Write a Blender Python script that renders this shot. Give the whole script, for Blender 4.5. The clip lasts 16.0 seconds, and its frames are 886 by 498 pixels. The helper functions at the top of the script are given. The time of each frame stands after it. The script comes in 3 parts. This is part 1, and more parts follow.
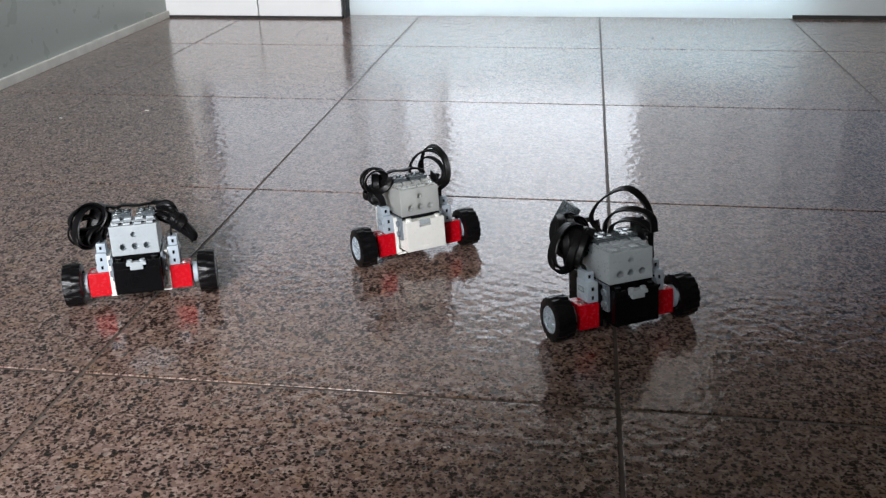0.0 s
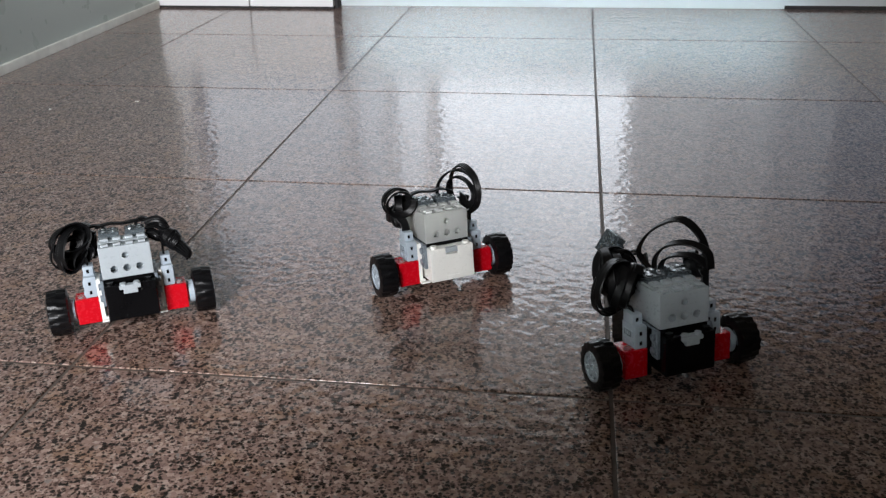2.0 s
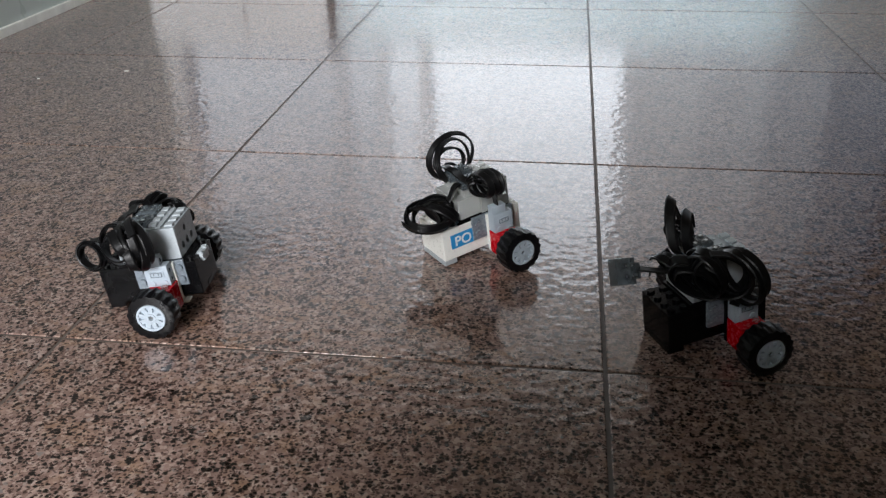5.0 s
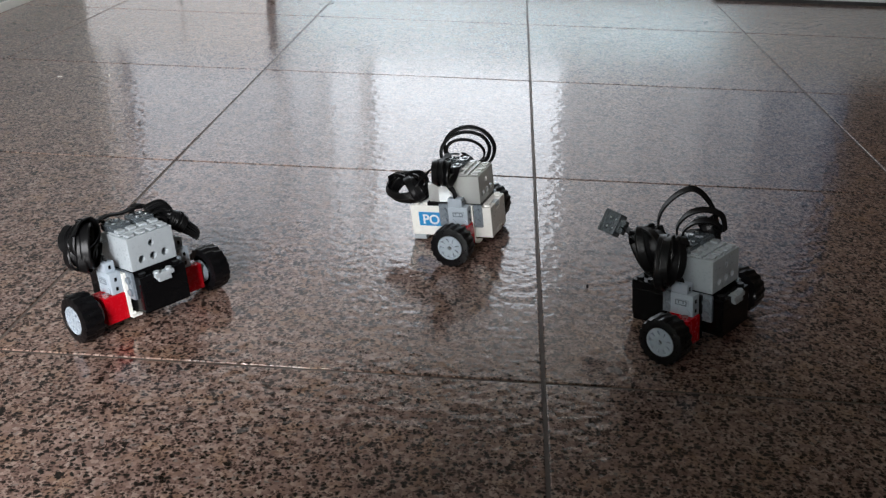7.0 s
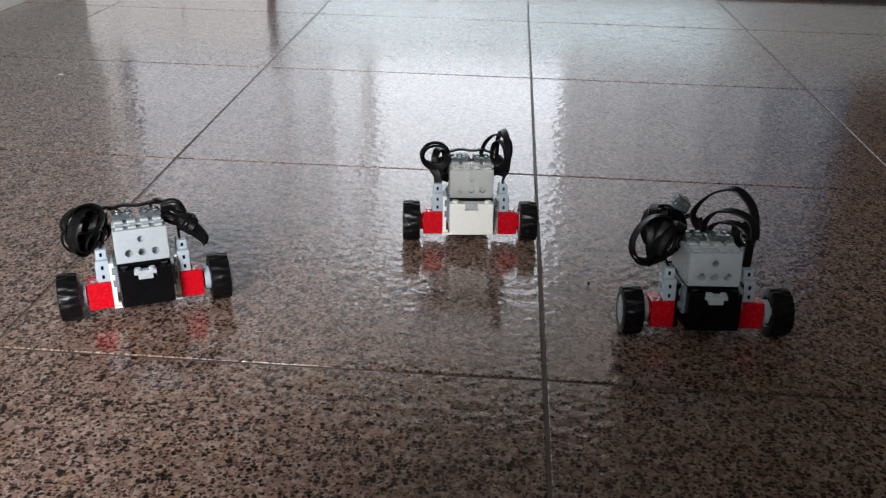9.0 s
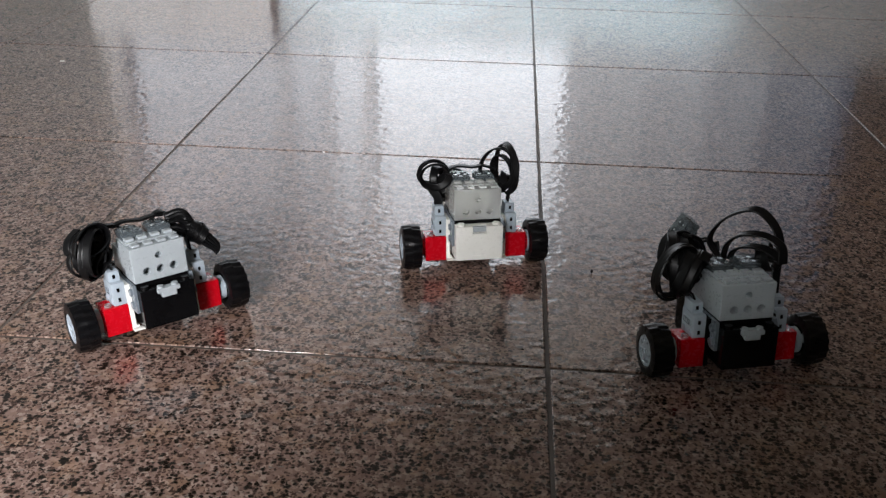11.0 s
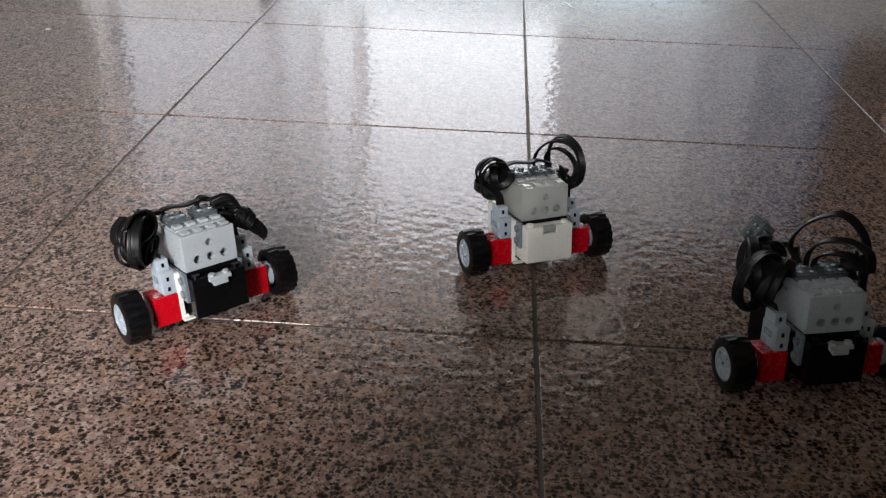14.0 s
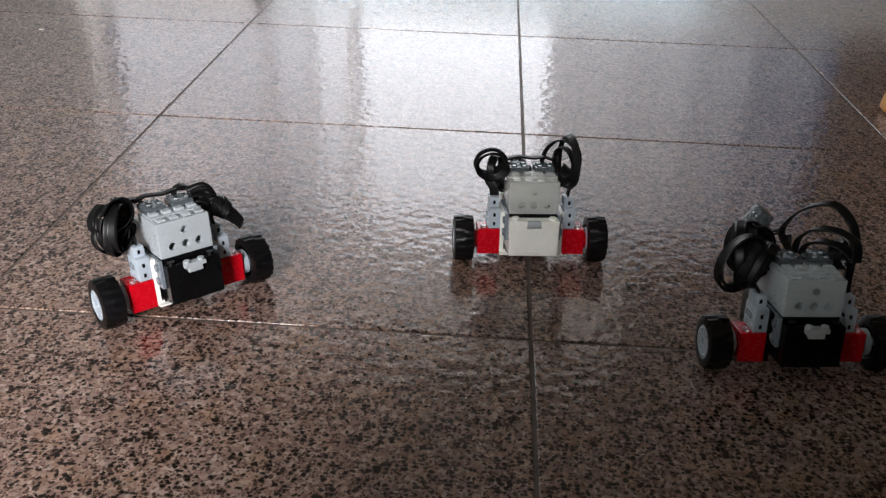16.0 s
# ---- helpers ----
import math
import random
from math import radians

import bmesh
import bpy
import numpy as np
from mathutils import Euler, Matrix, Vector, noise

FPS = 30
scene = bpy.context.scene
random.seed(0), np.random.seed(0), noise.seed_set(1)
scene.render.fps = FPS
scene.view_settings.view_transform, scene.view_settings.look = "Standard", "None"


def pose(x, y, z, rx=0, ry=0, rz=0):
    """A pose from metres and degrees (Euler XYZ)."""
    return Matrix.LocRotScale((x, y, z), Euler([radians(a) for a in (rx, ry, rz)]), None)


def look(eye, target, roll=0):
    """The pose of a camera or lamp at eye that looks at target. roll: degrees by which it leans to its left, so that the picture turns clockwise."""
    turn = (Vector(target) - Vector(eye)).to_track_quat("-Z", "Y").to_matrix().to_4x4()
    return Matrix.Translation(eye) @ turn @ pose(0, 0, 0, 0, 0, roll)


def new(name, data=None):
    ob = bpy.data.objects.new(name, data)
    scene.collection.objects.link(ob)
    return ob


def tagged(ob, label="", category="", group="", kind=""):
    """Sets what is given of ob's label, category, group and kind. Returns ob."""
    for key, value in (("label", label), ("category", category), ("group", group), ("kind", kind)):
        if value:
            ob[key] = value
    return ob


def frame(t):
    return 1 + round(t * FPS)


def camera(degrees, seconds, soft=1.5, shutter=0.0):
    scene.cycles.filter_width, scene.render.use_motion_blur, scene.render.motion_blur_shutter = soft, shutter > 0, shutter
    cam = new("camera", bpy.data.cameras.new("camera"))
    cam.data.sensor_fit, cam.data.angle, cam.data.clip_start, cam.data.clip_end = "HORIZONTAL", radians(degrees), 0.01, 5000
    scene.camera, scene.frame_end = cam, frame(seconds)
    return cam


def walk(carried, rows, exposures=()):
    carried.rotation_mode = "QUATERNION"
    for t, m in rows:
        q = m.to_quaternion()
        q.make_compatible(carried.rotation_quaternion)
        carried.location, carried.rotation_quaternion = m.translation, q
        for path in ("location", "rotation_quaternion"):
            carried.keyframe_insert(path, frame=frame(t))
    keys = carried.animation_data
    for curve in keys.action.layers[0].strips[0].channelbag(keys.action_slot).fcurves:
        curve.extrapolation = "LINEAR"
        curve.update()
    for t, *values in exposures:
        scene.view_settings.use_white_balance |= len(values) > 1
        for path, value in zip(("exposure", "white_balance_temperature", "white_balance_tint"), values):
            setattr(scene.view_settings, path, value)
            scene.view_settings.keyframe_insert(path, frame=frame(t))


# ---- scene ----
cam = camera(51.4, 16.0, soft=1.35)
PATH = [
    (0, (-0.03, -0.784, 0.3), (-0.309, 1.022, -0.514), -1.1),
    (0.5, (-0.03, -0.784, 0.3), (-0.305, 1.023, -0.511), -1.1),
    (1, (-0.03, -0.784, 0.3), (-0.302, 1.025, -0.508), -1.0),
    (1.5, (-0.03, -0.784, 0.3), (-0.297, 1.024, -0.514), -1.0),
    (2, (-0.03, -0.782, 0.299), (-0.292, 1.018, -0.532), -1.0),
    (2.5, (-0.03, -0.78, 0.298), (-0.287, 0.999, -0.578), -1.0),
    (3, (-0.03, -0.781, 0.299), (-0.285, 0.988, -0.598), -1.0),
    (5.5, (-0.032, -0.778, 0.297), (-0.262, 1.005, -0.579), -0.4),
    (6, (-0.031, -0.778, 0.297), (-0.205, 1.018, -0.564), 0.5),
    (6.5, (-0.032, -0.778, 0.297), (-0.161, 1.022, -0.565), 1.3),
    (7, (-0.032, -0.779, 0.297), (-0.145, 1.022, -0.565), 1.5),
    (7.5, (-0.032, -0.779, 0.297), (-0.141, 1.021, -0.568), 1.5),
    (8, (-0.032, -0.779, 0.297), (-0.143, 1.02, -0.57), 1.5),
    (8.5, (-0.032, -0.779, 0.297), (-0.144, 1.019, -0.569), 1.4),
    (9, (-0.032, -0.779, 0.297), (-0.147, 1.019, -0.57), 1.4),
    (11.5, (-0.032, -0.777, 0.297), (-0.152, 1.003, -0.607), 1.3),
    (12, (-0.032, -0.778, 0.297), (-0.152, 0.997, -0.617), 1.3),
    (12.5, (-0.032, -0.777, 0.296), (-0.152, 0.994, -0.627), 1.3),
    (13, (-0.032, -0.776, 0.296), (-0.144, 0.987, -0.642), 1.5),
    (13.5, (-0.032, -0.776, 0.296), (-0.132, 0.982, -0.652), 1.7),
    (14, (-0.032, -0.778, 0.297), (-0.125, 0.981, -0.65), 1.9),
    (14.5, (-0.032, -0.777, 0.297), (-0.122, 0.984, -0.647), 1.8),
    (15, (-0.032, -0.776, 0.296), (-0.12, 0.985, -0.646), 1.9),
    (15.5, (-0.032, -0.777, 0.297), (-0.117, 0.984, -0.647), 2.0),
    (16, (-0.032, -0.777, 0.296), (-0.114, 0.984, -0.649), 2.0),
]
walk(cam, [(t, look(eye, target, roll)) for t, eye, target, roll in PATH], [(0, 0.06, 6150, 10), (3, 0.02, 6180, 10), (5.5, 0.08, 6220, 10), (9, 0.11, 6260, 11), (12, 0.16, 6330, 11.5), (16, 0.33, 6400, 13)])

# ---- world and light ----
world = bpy.data.worlds.new("sky")
scene.world = world
world.use_nodes = True
wn = world.node_tree.nodes
sky = wn.new("ShaderNodeTexSky")
sky.sky_type = "NISHITA"
sky.sun_disc = False
sky.dust_density = 6.0
sky.sun_elevation, sky.sun_rotation = radians(35), radians(200)
world.node_tree.links.new(sky.outputs[0], wn["Background"].inputs[0])
wn["Background"].inputs[1].default_value = 0.05


def window_light(name, eye, target, w, h, power, colour):
    """The sky's light in a window's opening."""
    d = bpy.data.lights.new(name, "AREA")
    d.shape, d.size, d.size_y, d.energy, d.color = "RECTANGLE", w, h, power, colour
    ob = new(name, d)
    ob.matrix_world = look(eye, target)
    return ob


COOL = (0.955, 0.98, 1.0)
window_light("window_light_rear", (-0.45, -2.36, 1.00), (-0.45, 0.0, 0.6), 0.66, 1.1, 82, (1.0, 0.98, 0.97))
window_light("window_light_back", (-0.105, 1.0, 0.385), (-0.105, 0.0, 0.385), 0.37, 0.48, 1.38, COOL)
window_light("window_light_middle", (-0.424, 1.0, 0.385), (-0.424, 0.0, 0.385), 0.078, 0.48, 0.14, COOL)
window_light("window_light_narrow", (-0.343, 1.0, 0.385), (-0.343, 0.0, 0.385), 0.074, 0.48, 0.20, COOL)
window_light("window_light_west", (-0.625, 1.0, 0.39), (-0.625, 0.0, 0.39), 0.315, 0.44, 0.45, COOL)
# the light through the eastern opening fades towards its side
for n, (x0, x1, power) in enumerate(((0.085, 0.235, 0.160), (0.235, 0.36, 0.105), (0.36, 0.47, 0.06), (0.47, 0.60, 0.03))):
    window_light("window_light_east", ((x0 + x1) / 2, 1.0, 0.385), ((x0 + x1) / 2, 0.0, 0.385), x1 - x0, 0.48, power, (1.0, 0.995, 0.96))
window_light("window_light_frosted", (-0.04, 1.0, 0.07), (-0.04, 0.0, 0.07), 0.80, 0.11, 2.1, (0.9, 0.97, 1.0))


# ---- materials ----
def material(name, colour, rough=0.5, metal=0.0, **extra):
    m = bpy.data.materials.new(name)
    m.use_nodes = True
    b = m.node_tree.nodes["Principled BSDF"]
    b.inputs["Base Color"].default_value = (*colour, 1)
    b.inputs["Roughness"].default_value = rough
    b.inputs["Metallic"].default_value = metal
    for key, value in extra.items():
        b.inputs[key.replace("_", " ")].default_value = value
    return m


def node(m, kind, **values):
    n = m.node_tree.nodes.new(kind)
    for key, value in values.items():
        if key in n.inputs:
            n.inputs[key].default_value = value
    return n


def join(m, a, out, b, to):
    m.node_tree.links.new(a.outputs[out], b.inputs[to])


def ramp(m, stops):
    n = m.node_tree.nodes.new("ShaderNodeValToRGB")
    e = n.color_ramp.elements
    while len(e) < len(stops):
        e.new(0.5)
    for one, (at, colour) in zip(e, stops):
        one.position, one.color = at, (*colour, 1)
    return n


def worn(m, scale, amount, bump=0.0, rough=0.12):
    """Uneven colour, gloss and fine relief on a plain material."""
    b = m.node_tree.nodes["Principled BSDF"]
    base = tuple(b.inputs["Base Color"].default_value)
    co = m.node_tree.nodes.new("ShaderNodeTexCoord")
    big = node(m, "ShaderNodeTexNoise", Scale=scale, Detail=6.0, Roughness=0.6)
    join(m, co, "Object", big, "Vector")
    low = [c * (1 - amount) for c in base[:3]]
    high = [min(1, c * (1 + amount)) for c in base[:3]]
    r = ramp(m, [(0.3, low), (0.7, high)])
    join(m, big, "Fac", r, "Fac")
    join(m, r, "Color", b, "Base Color")
    was = b.inputs["Roughness"].default_value
    mp = node(m, "ShaderNodeMapRange")
    mp.inputs["To Min"].default_value, mp.inputs["To Max"].default_value = max(0.02, was - rough), was + rough
    fine = node(m, "ShaderNodeTexNoise", Scale=scale * 9, Detail=3.0)
    join(m, co, "Object", fine, "Vector")
    join(m, fine, "Fac", mp, "Value")
    join(m, mp, "Result", b, "Roughness")
    if bump:
        bp = node(m, "ShaderNodeBump", Strength=bump, Distance=0.0006)
        join(m, fine, "Fac", bp, "Height")
        join(m, bp, "Normal", b, "Normal")
    return m


def mixed(m, how, fac, a, b):
    n = node(m, "ShaderNodeMix")
    n.data_type, n.blend_type = "RGBA", how
    for to, value in (("Factor", fac), ("A", a), ("B", b)):
        if isinstance(value, tuple) and isinstance(value[1], str):
            m.node_tree.links.new(value[0].outputs[value[1]], n.inputs[to])
        else:
            n.inputs[to].default_value = value
    return (n, "Result")


def granite():
    """Pink-brown granite: pale crystals, black mica flecks, a slightly wavy polish."""
    m = material("polished_granite", (0.3, 0.25, 0.22), 0.12)
    b = m.node_tree.nodes["Principled BSDF"]
    b.inputs["IOR"].default_value = 1.55
    geo = m.node_tree.nodes.new("ShaderNodeNewGeometry")

    def noise_at(scale, detail=3.0, rough=0.5, warp=0.0):
        n = node(m, "ShaderNodeTexNoise", Scale=scale, Detail=detail, Roughness=rough, Distortion=warp)
        join(m, geo, "Position", n, "Vector")
        return n
    def sums(how, a, b):
        n = m.node_tree.nodes.new("ShaderNodeMath")
        n.operation = how
        for k, value in enumerate((a, b)):
            if isinstance(value, tuple):
                m.node_tree.links.new(value[0].outputs[value[1]], n.inputs[k])
            else:
                n.inputs[k].default_value = value
        return (n, "Value")

    grain = noise_at(430.0, 2.0, 0.5)
    shift = mixed(m, "LINEAR_LIGHT", 0.0017, (geo, "Position"), (grain, "Color"))

    def cells(scale):
        v = node(m, "ShaderNodeTexVoronoi", Scale=scale, Randomness=1.0)
        v.voronoi_dimensions = "2D"
        m.node_tree.links.new(shift[0].outputs[shift[1]], v.inputs["Vector"])
        sep = m.node_tree.nodes.new("ShaderNodeSeparateColor")
        join(m, v, "Color", sep, "Color")
        return v, sep

    def dots(scale, size, least, clump, soft):
        """Round-edged grains of uneven size, thicker in some patches than in others."""
        v, sep = cells(scale)
        much = sums("MULTIPLY_ADD", (noise_at(clump, 2.0), "Fac"), 1.1)
        much[0].inputs[2].default_value = 0.45
        reach = sums("SUBTRACT", sums("MULTIPLY", sums("MULTIPLY", (sep, "Green"), much), size), least)
        edge = sums("SUBTRACT", reach, (v, "Distance"))
        mp = node(m, "ShaderNodeMapRange")
        mp.inputs["From Min"].default_value, mp.inputs["From Max"].default_value = -soft, soft
        join(m, *edge, mp, "Value")
        return (mp, "Result")

    _, sep = cells(470.0)
    light = ramp(m, [(0.0, (0.195, 0.127, 0.107)), (0.35, (0.282, 0.188, 0.160)), (0.7, (0.365, 0.262, 0.226)), (0.93, (0.49, 0.38, 0.33)), (1.0, (0.20, 0.18, 0.17))])
    join(m, sep, "Red", light, "Fac")
    rust = ramp(m, [(0.50, (0, 0, 0)), (0.66, (0.75, 0.75, 0.75))])
    join(m, noise_at(42.0, 4.0, 0.65), "Fac", rust, "Fac")
    c = mixed(m, "MIX", (rust, "Color"), (light, "Color"), (0.34, 0.20, 0.10, 1))
    c = mixed(m, "MIX", 0.52, (light, "Color"), c)
    c = mixed(m, "MIX", dots(560.0, 0.98, 0.36, 120.0, 0.16), c, (0.062, 0.034, 0.026, 1))
    c = mixed(m, "MIX", dots(370.0, 1.02, 0.38, 70.0, 0.15), c, (0.013, 0.008, 0.006, 1))
    cloud = ramp(m, [(0.3, (0.86, 0.82, 0.79)), (0.7, (1.0, 1.0, 1.0))])
    join(m, noise_at(7.0, 4.0), "Fac", cloud, "Fac")
    c = mixed(m, "MULTIPLY", 1.0, c, (cloud, "Color"))
    info = m.node_tree.nodes.new("ShaderNodeObjectInfo")
    each = ramp(m, [(0.0, (0.92, 0.92, 0.93)), (1.0, (1.0, 0.985, 0.96))])
    join(m, info, "Random", each, "Fac")
    c = mixed(m, "MULTIPLY", 1.0, c, (each, "Color"))
    m.node_tree.links.new(c[0].outputs[c[1]], b.inputs["Base Color"])
    bp = node(m, "ShaderNodeBump", Strength=1.0, Distance=0.0005)
    join(m, noise_at(125.0, 1.6, 0.45), "Fac", bp, "Height")
    join(m, bp, "Normal", b, "Coat Normal")
    join(m, bp, "Normal", b, "Normal")
    b.inputs["Roughness"].default_value = 0.32
    b.inputs["Specular IOR Level"].default_value = 0.07
    b.inputs["Coat Weight"].default_value = 0.92
    b.inputs["Coat IOR"].default_value = 1.58
    mp = node(m, "ShaderNodeMapRange")
    mp.inputs["To Min"].default_value, mp.inputs["To Max"].default_value = 0.04, 0.085
    join(m, noise_at(22.0, 5.0), "Fac", mp, "Value")
    join(m, mp, "Result", b, "Coat Roughness")
    return m


def frosted():
    """White frosted glass: part of the daylight behind it comes through."""
    m = material("frosted_glass", (0.86, 0.88, 0.88), 0.3)
    b = m.node_tree.nodes["Principled BSDF"]
    t = node(m, "ShaderNodeBsdfTranslucent", Color=(0.82, 0.92, 0.95, 1))
    mix = node(m, "ShaderNodeMixShader", Fac=0.35)
    join(m, b, "BSDF", mix, 1)
    join(m, t, "BSDF", mix, 2)
    join(m, mix, "Shader", m.node_tree.nodes["Material Output"], "Surface")
    return m


GRANITE = granite()
FROSTED = frosted()
GROUT = worn(material("grout", (0.10, 0.079, 0.066), 0.65), 60, 0.3)
WHITE_PAINT = worn(material("white_lacquer", (0.90, 0.91, 0.91), 0.35), 5, 0.02)
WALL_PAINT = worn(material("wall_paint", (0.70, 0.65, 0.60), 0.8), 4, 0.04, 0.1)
# dark tone chosen to cut the light bounced down onto the floor
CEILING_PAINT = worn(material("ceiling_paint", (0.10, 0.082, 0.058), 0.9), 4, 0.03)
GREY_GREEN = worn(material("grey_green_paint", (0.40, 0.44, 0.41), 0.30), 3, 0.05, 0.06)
# for unseen surfaces: dark so that they bounce and reflect little light
SHADE_WALL = worn(material("shade_wall", (0.058, 0.042, 0.025), 0.6), 4, 0.1)
STRIP = worn(material("pale_strip", (0.74, 0.74, 0.68), 0.5), 30, 0.12)
GAP = material("shadow_gap", (0.03, 0.03, 0.03), 0.8)
GREY = worn(material("light_grey_plastic", (0.395, 0.435, 0.46), 0.3), 60, 0.05, 0.03)
BLUE_GREY = worn(material("blue_grey_plastic", (0.17, 0.20, 0.23), 0.28), 60, 0.08)
DARK_GREY = worn(material("dark_grey_plastic", (0.12, 0.125, 0.13), 0.35), 60, 0.08)
PLUG_GREY = worn(material("plug_grey_plastic", (0.40, 0.46, 0.52), 0.33), 60, 0.06)
SMOKE = worn(material("smoky_clear_plastic", (0.16, 0.19, 0.21), 0.1, Transmission_Weight=0.55), 60, 0.06)
MILKY = worn(material("milky_clear_plastic", (0.93, 0.95, 0.93), 0.22, Transmission_Weight=0.66), 40, 0.03, 0.0, 0.06)
INNER = worn(material("inner_plastic", (0.72, 0.74, 0.66), 0.5), 60, 0.08)
WHITE = worn(material("white_plastic", (0.85, 0.845, 0.80), 0.30), 50, 0.03)
BLACK = worn(material("black_plastic", (0.004, 0.004, 0.0045), 0.16, Specular_IOR_Level=0.14), 50, 0.2, 0.0, 0.05)
RED = worn(material("red_plastic", (0.52, 0.002, 0.010), 0.26, Specular_IOR_Level=0.35), 50, 0.05)
RUBBER = worn(material("black_rubber", (0.004, 0.004, 0.0048), 0.3, Specular_IOR_Level=0.28), 80, 0.25, 0.06, 0.08)
CABLE = worn(material("black_cable", (0.005, 0.005, 0.0055), 0.36, Specular_IOR_Level=0.22), 90, 0.2)
CLEAR = material("clear_stud", (0.85, 0.8, 0.8), 0.08, Transmission_Weight=0.8)
STICKER = worn(material("blue_sticker", (0.02, 0.25, 0.56), 0.4), 60, 0.04)
INK = material("white_print", (0.8, 0.82, 0.84), 0.45)
METAL = material("contact_metal", (0.62, 0.64, 0.66), 0.3, 1.0)
YELLOW = worn(material("orange_yellow_plastic", (0.55, 0.22, 0.01), 0.45), 20, 0.08)


# ---- mesh helpers ----
class Shape:
    def __init__(self):
        self.bm = bmesh.new()

    def box(self, x0, x1, y0, y1, z0, z1, bevel=0.0, turn=None, rounds=2):
        m = Matrix.Translation(((x0 + x1) / 2, (y0 + y1) / 2, (z0 + z1) / 2)) @ Matrix.Diagonal((x1 - x0, y1 - y0, z1 - z0, 1))
        made = bmesh.ops.create_cube(self.bm, size=1, matrix=m)["verts"]
        if bevel:
            edges = list({e for v in made for e in v.link_edges})
            out = bmesh.ops.bevel(self.bm, geom=edges, offset=bevel, segments=rounds, profile=0.6, affect="EDGES")
            made = list({v for f in out["faces"] for v in f.verts})
        if turn is not None:
            bmesh.ops.transform(self.bm, matrix=turn, verts=list({v for v in made if v.is_valid}))
        return self

    def rod(self, x, y, z, r, h, axis="z", seg=20, r2=None):
        turn = {"z": Matrix(), "x": Matrix.Rotation(radians(90), 4, "Y"), "y": Matrix.Rotation(radians(90), 4, "X")}[axis]
        bmesh.ops.create_cone(self.bm, cap_ends=True, segments=seg, radius1=r, radius2=r if r2 is None else r2, depth=h, matrix=Matrix.Translation((x, y, z)) @ turn)
        return self

    def stud(self, x, y, z, r=2.4, h=1.7):
        return self.rod(x, y, z + h / 2, r, h, "z", 16, r * 0.96)

    def lathe_x(self, profile, seg=40):
        """Turns a closed outline of (x, radius) about the x axis."""
        rings = [[self.bm.verts.new((x, r * math.cos(a), r * math.sin(a))) for x, r in profile] for a in (2 * math.pi * k / seg for k in range(seg))]
        n = len(profile)
        for k in range(seg):
            for i in range(n):
                self.bm.faces.new((rings[k][i], rings[k][(i + 1) % n], rings[(k + 1) % seg][(i + 1) % n], rings[(k + 1) % seg][i]))
        return self

    def ribbon(self, points, across, width=6.0, thick=1.3, steps=6):
        """A flat four-strand cable along a smooth curve; across: the way of its width, one vector or one for each point."""
        pts = [Vector(p) for p in points]
        dirs = [Vector(a) for a in across] if isinstance(across, list) else [Vector(across)] * len(pts)
        line, wide = [], []
        for i in range(len(pts) - 1):
            p0, p1, p2, p3 = pts[max(i - 1, 0)], pts[i], pts[i + 1], pts[min(i + 2, len(pts) - 1)]
            for k in range(steps):
                u = k / steps
                line.append(0.5 * (2 * p1 + (p2 - p0) * u + (2 * p0 - 5 * p1 + 4 * p2 - p3) * u * u + (3 * p1 - p0 - 3 * p2 + p3) * u ** 3))
                wide.append(dirs[i].lerp(dirs[i + 1], u))
        line.append(pts[-1]), wide.append(dirs[-1])
        half, h = width / 2, thick / 2
        top = [(-half, 0.0)] + [(-half + width * k / 8, h if k % 2 else h * 0.64) for k in range(1, 8)] + [(half, 0.0)]
        outline = top + [(a, -b) for a, b in reversed(top[1:-1])]
        rings = []
        for i, p in enumerate(line):
            t = (line[min(i + 1, len(line) - 1)] - line[max(i - 1, 0)]).normalized()
            w = wide[i] - t * wide[i].dot(t)
            w = w.normalized() if w.length > 1e-4 else t.orthogonal().normalized()
            n = t.cross(w)
            rings.append([self.bm.verts.new(p + w * a + n * b) for a, b in outline])
        m = len(outline)
        for i in range(len(rings) - 1):
            for k in range(m):
                self.bm.faces.new((rings[i][k], rings[i][(k + 1) % m], rings[i + 1][(k + 1) % m], rings[i + 1][k]))
        self.bm.faces.new(rings[0]), self.bm.faces.new(list(reversed(rings[-1])))
        return self

    def coil(self, centre, u, v, ru, rv, turns=3, drift=1.4, start=0.0, wobble=1.2, seed=1, width=6.0, cant=0.0):
        """A hank of cable wound about u x v, each turn a little off the last."""
        rnd = random.Random(seed)
        c, u, v = Vector(centre), Vector(u).normalized(), Vector(v).normalized()
        n = u.cross(v).normalized()
        pts, dirs = [], []
        steps = 9
        offs = [(rnd.uniform(-1, 1), rnd.uniform(-1, 1), rnd.uniform(-1, 1), rnd.uniform(-0.35, 0.35)) for _ in range(turns + 2)]
        for k in range(int(turns * steps) + 1):
            a = start + 2 * math.pi * k / steps
            i, f = divmod(k / steps, 1)
            o0, o1 = offs[int(i)], offs[int(i) + 1]
            o = [p * (1 - f) + q * f for p, q in zip(o0, o1)]
            s = 1 + 0.10 * o[0]
            pts.append(c + u * (math.cos(a) * ru * s + wobble * o[1]) + v * (math.sin(a) * rv * s + wobble * o[2]) + n * ((k / steps - turns / 2) * drift + 5 * o[3] * math.cos(a)))
            dirs.append(n + (u * math.cos(a) + v * math.sin(a)) * (o[3] * 1.6 + cant))
        return self.ribbon(pts, dirs, width)


